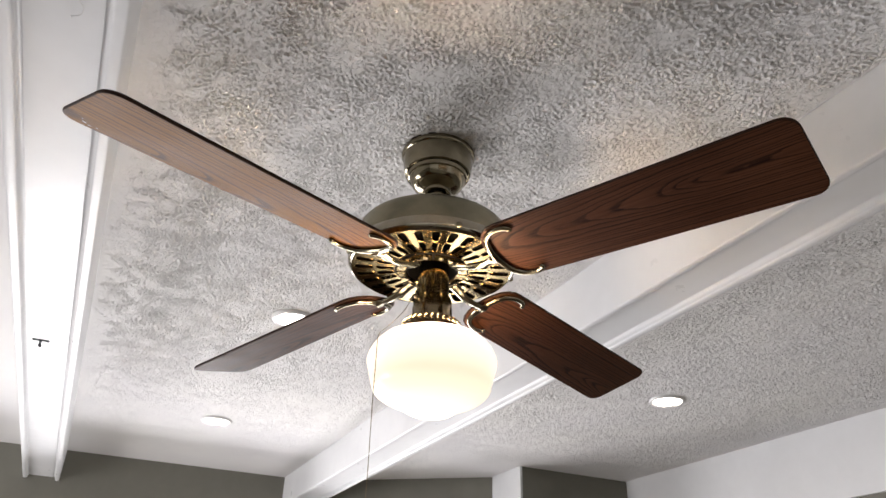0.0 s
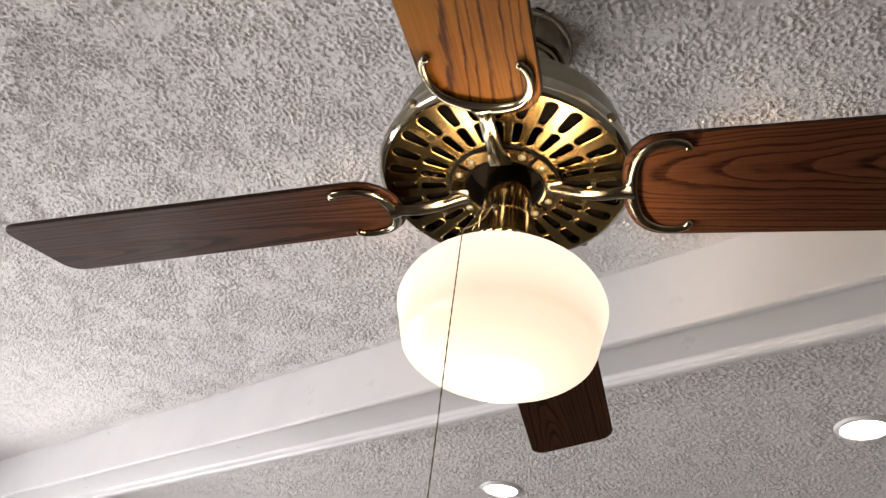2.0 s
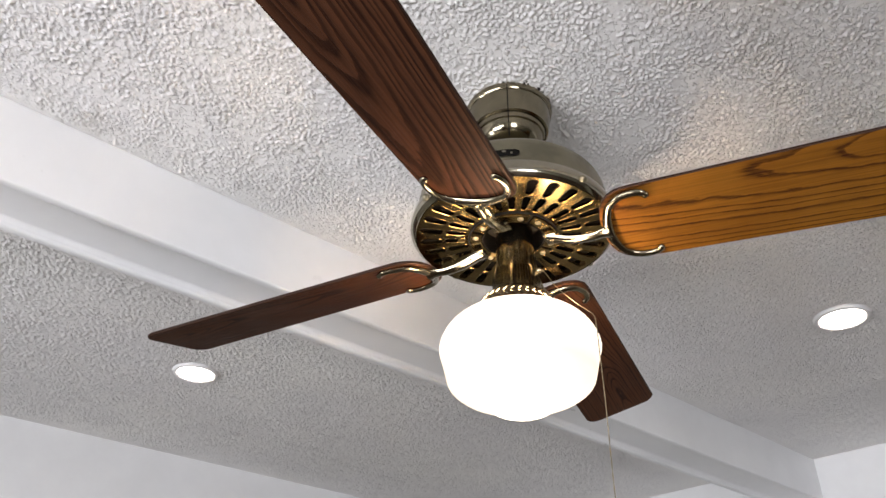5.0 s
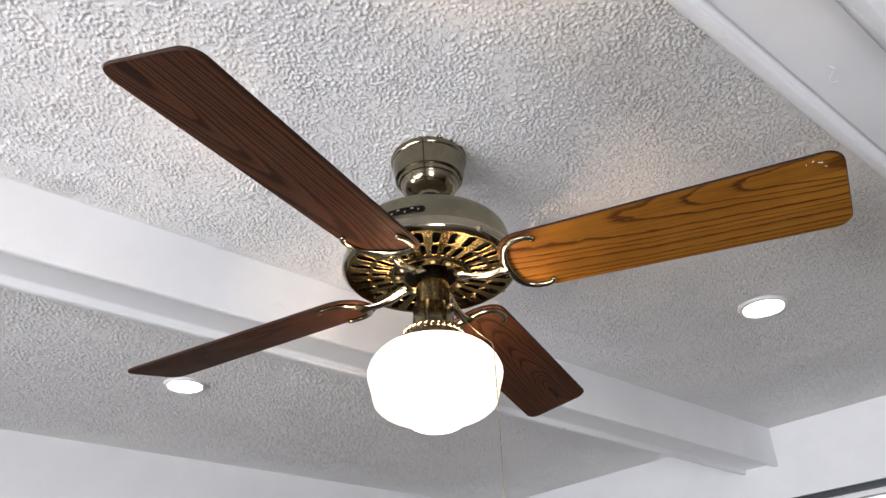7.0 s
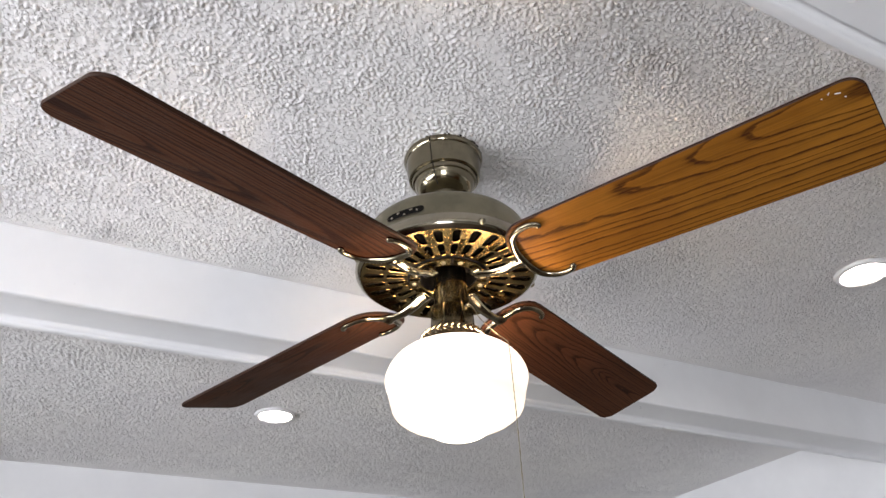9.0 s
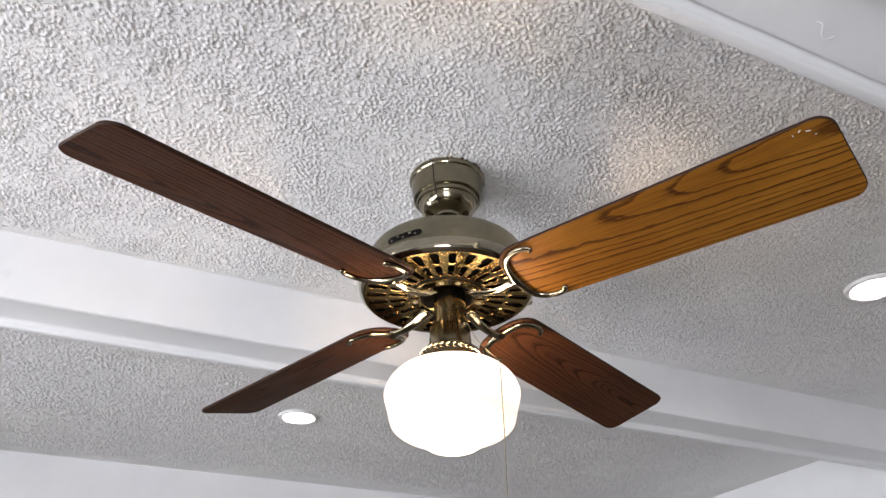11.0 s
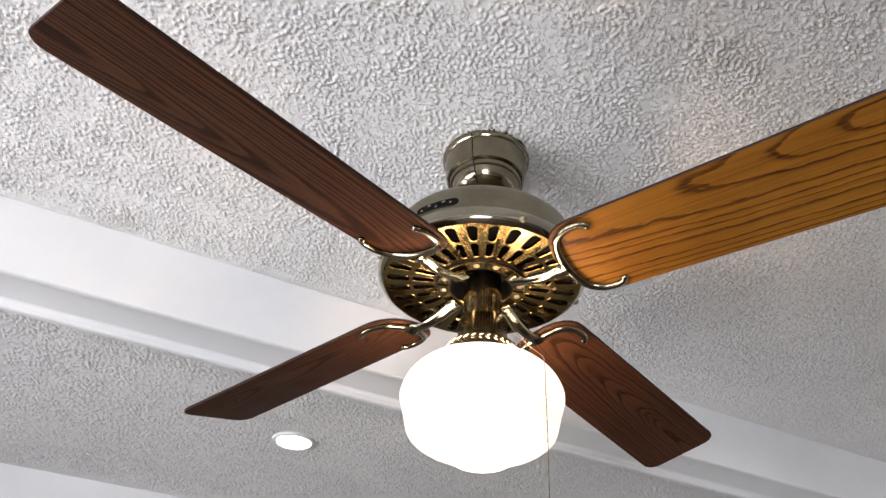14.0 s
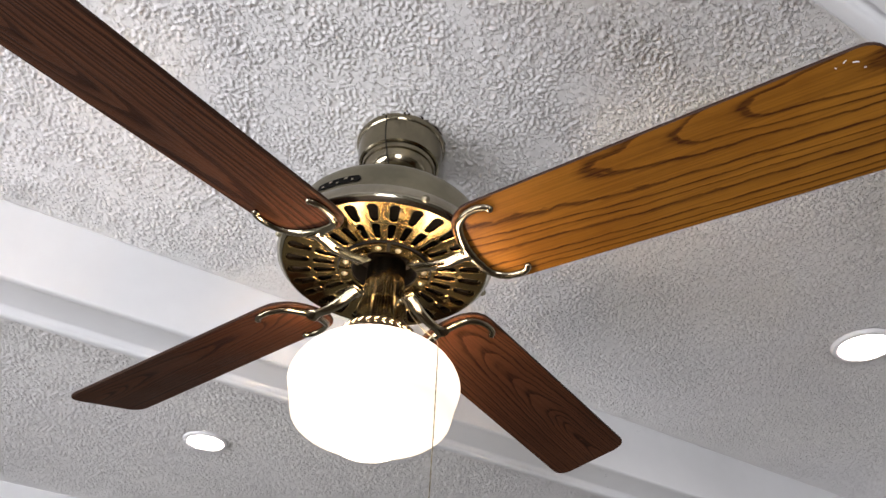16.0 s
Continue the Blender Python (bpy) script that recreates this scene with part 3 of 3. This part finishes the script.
line = [(q.x, q.y) for q in curve_through([(r, z, 0) for r, z in shade_profile], 4)]
shade = part("shade", lathe([(max(r, 0.0), (z if z > 2.0 else 2.0 - (2.0 - z) * 0.905) - 2.07) for r, z in line], 80), OPAL, fan, "glowing opal schoolhouse glass shade", sharp=60)
shade.location = (0.0035, 0.001, H(2.07))

# pull cord: from the stem over the shade's shoulder and straight down
ang = radians(-97.5)
out = Vector((math.cos(ang), math.sin(ang), 0))
def cord_point(r, z):
    return out * r + Vector((0, 0, H(z)))


path = curve_through([cord_point(0.036, 2.113), cord_point(0.044, 2.110), cord_point(0.062, 2.078), cord_point(0.087, 2.047), cord_point(0.103, 2.030), cord_point(0.1110, 2.021), cord_point(0.1135, 2.008),
                      cord_point(0.1138, 1.97), cord_point(0.1142, 1.90), cord_point(0.1132, 1.80), cord_point(0.1142, 1.70), cord_point(0.1138, 1.60)], 24)
bm = bmesh.new()
side = Vector((-out.y, out.x, 0))
for s in (0, math.pi):
    strand = [q + (side * math.cos(i * 0.9 + s) + out * math.sin(i * 0.9 + s)) * 0.00034 for i, q in enumerate(path)]
    tube(strand, 0.00042, 5, bm=bm)
part("pull_cord", bm, CORD, fan, "thin twisted brass pull cord")
bm = lathe([(0.004, 0.0), (0.0048, 0.004), (0.004, 0.009), (0.0025, 0.010)], 16)
bmesh.ops.transform(bm, matrix=Matrix.Translation(out * 0.032 + Vector((0, 0, H(2.113)))) @ pose(0, 0, 0, 0, 90, -97.5), verts=bm.verts)
part("cord_outlet", bm, BRASS, fan)


# a slot for the switch in the motor housing: its shaded inside is a black patch on the surface, with metal tabs
def on_housing(turn, z, lift):
    r = 0.1415 + (2.246 - z) / (2.246 - 2.212) * 0.0055 + lift
    return Vector((r * math.cos(radians(turn)), r * math.sin(radians(turn)), H(z)))


bm = bmesh.new()
rows = []
for i in range(41):
    turn = -181.0 + 26.0 * i / 40
    end = min(i, 40 - i) / 40 * 26.0 / 2.7            # rounded ends
    half = 0.0066 * math.sqrt(max(0.03, 1 - max(0.0, 1 - end) ** 2))
    rows.append([bm.verts.new(on_housing(turn, 2.2225 + half * k, 0.0011 if abs(k) == 1 else 0.0004)) for k in (-1, -0.84, 0.84, 1)])
for p, q in zip(rows, rows[1:]):
    for k in range(3):
        bm.faces.new((p[k], q[k], q[k + 1], p[k + 1]))
slot = part("switch_slot", bm, BLACK, motor, "switch slot, its shaded inside drawn as a black patch", smooth=False)
bm = bmesh.new()
for t, z, w in ((-177.0, 2.220, 1.2), (-172.5, 2.225, 1.6), (-168.0, 2.219, 1.1), (-163.5, 2.225, 1.7), (-159.5, 2.221, 1.0)):
    q = on_housing(t, z, 0.0010)
    add_box(bm, (-0.0008, -0.0016 * w, -0.0018), (0.0008, 0.0016 * w, 0.0018), 0.0004, Matrix.Translation(q) @ pose(0, 0, 0, 0, 0, t))
part("switch_tab", bm, STEEL, motor)

# canopy seam, and a black strip for the broken plaster round its edge and the shadow beside it
bm = bmesh.new()
seam = []
for (r, z) in canopy_profile[1:17]:
    for s in (-1, 1):
        a = radians(-161) + s * 0.0009 / r
        seam.append(bm.verts.new(((r + 0.0004) * math.cos(a), (r + 0.0004) * math.sin(a), H(z))))
for i in range(0, len(seam) - 2, 2):
    bm.faces.new((seam[i], seam[i + 1], seam[i + 3], seam[i + 2]))
part("canopy_seam", bm, BLACK, fan, "dark seam in the canopy")
rng = random.Random(4)
bm = bmesh.new()
low, high = [], []
for i in range(46):
    a = radians(-168 + 124 * i / 45)
    k = 1 - abs(i - 22) / 24
    bulge = 0.0065 * math.exp(-((i - 13) / 2.2) ** 2) * rng.uniform(0.7, 1.0)
    r = 0.0722 + 0.0024 * k * rng.uniform(0.2, 1.0) + bulge
    low.append(bm.verts.new((0.066 * math.cos(a), 0.066 * math.sin(a), -0.0015)))
    high.append(bm.verts.new((r * math.cos(a), r * math.sin(a), -0.0012)))
for i in range(45):
    bm.faces.new((low[i], low[i + 1], high[i + 1], high[i]))
gap = part("plaster_gap_and_shade", bm, BLACK, smooth=False)
gap.location = (0, 0, CEIL)
tagged(gap, "dark chipped gap in the plaster round the canopy, shadow beside it painted in", "gap", kind="structure")


# ---- small things on the near beam ----
hook = thing("ceiling_hook", "small dark metal hook screwed to the beam", "hook", ROOM @ pose(-1.127, -0.679, 2.3035, 0, 0, 0))
bm = box((-0.004, -0.022, -0.003), (0.004, 0.022, 0.0), 0.001)
for y in (-0.017, 0.017):
    add_ball(bm, (0, y, -0.003), 0.0028, 0.6)
part("mounting_plate", bm, GREY, hook)
part("stem", tube(curve_through([(0, 0, -0.002), (0, 0, -0.012), (0.004, 0.003, -0.019), (0.009, 0.002, -0.022), (0.012, -0.003, -0.018)], 4), lambda t: 0.0042 - 0.0022 * t, 8), GREY, hook)

thread = part("loose_thread", tube(curve_through([(0.255, -0.642, 2.3025), (0.245, -0.636, 2.2990), (0.232, -0.640, 2.2980), (0.222, -0.652, 2.3000), (0.214, -0.650, 2.3025)], 5), 0.0007, 5), TRIM)
thread.matrix_world = ROOM
tagged(thread, "thin white loose thread stuck to the beam", "thread")


# ---- the east window's head, seen below the wall ----
def window(name, v0, v1, z0, z1):
    top = thing(name, "dark grey framed window under the white wall", "window", ROOM, kind="structure")
    u = U1 + 0.012
    for a, b in (((u, v0, z1 - 0.022), (u + 0.06, v1, z1)), ((u, v0, z0), (u + 0.06, v1, z0 + 0.04)), ((u, v0, z0 + 0.04), (u + 0.06, v0 + 0.04, z1 - 0.022)), ((u, v1 - 0.04, z0 + 0.04), (u + 0.06, v1, z1 - 0.022))):
        part("window_frame", box(a, b, 0.003), GREY, top)
    part("sash", box((u + 0.015, v0 + 0.04, z1 - 0.042), (u + 0.045, v1 - 0.04, z1 - 0.022), 0.002), TRIM, top)
    return top


window("window_1", -0.9, 0.53, 1.75, 2.165)
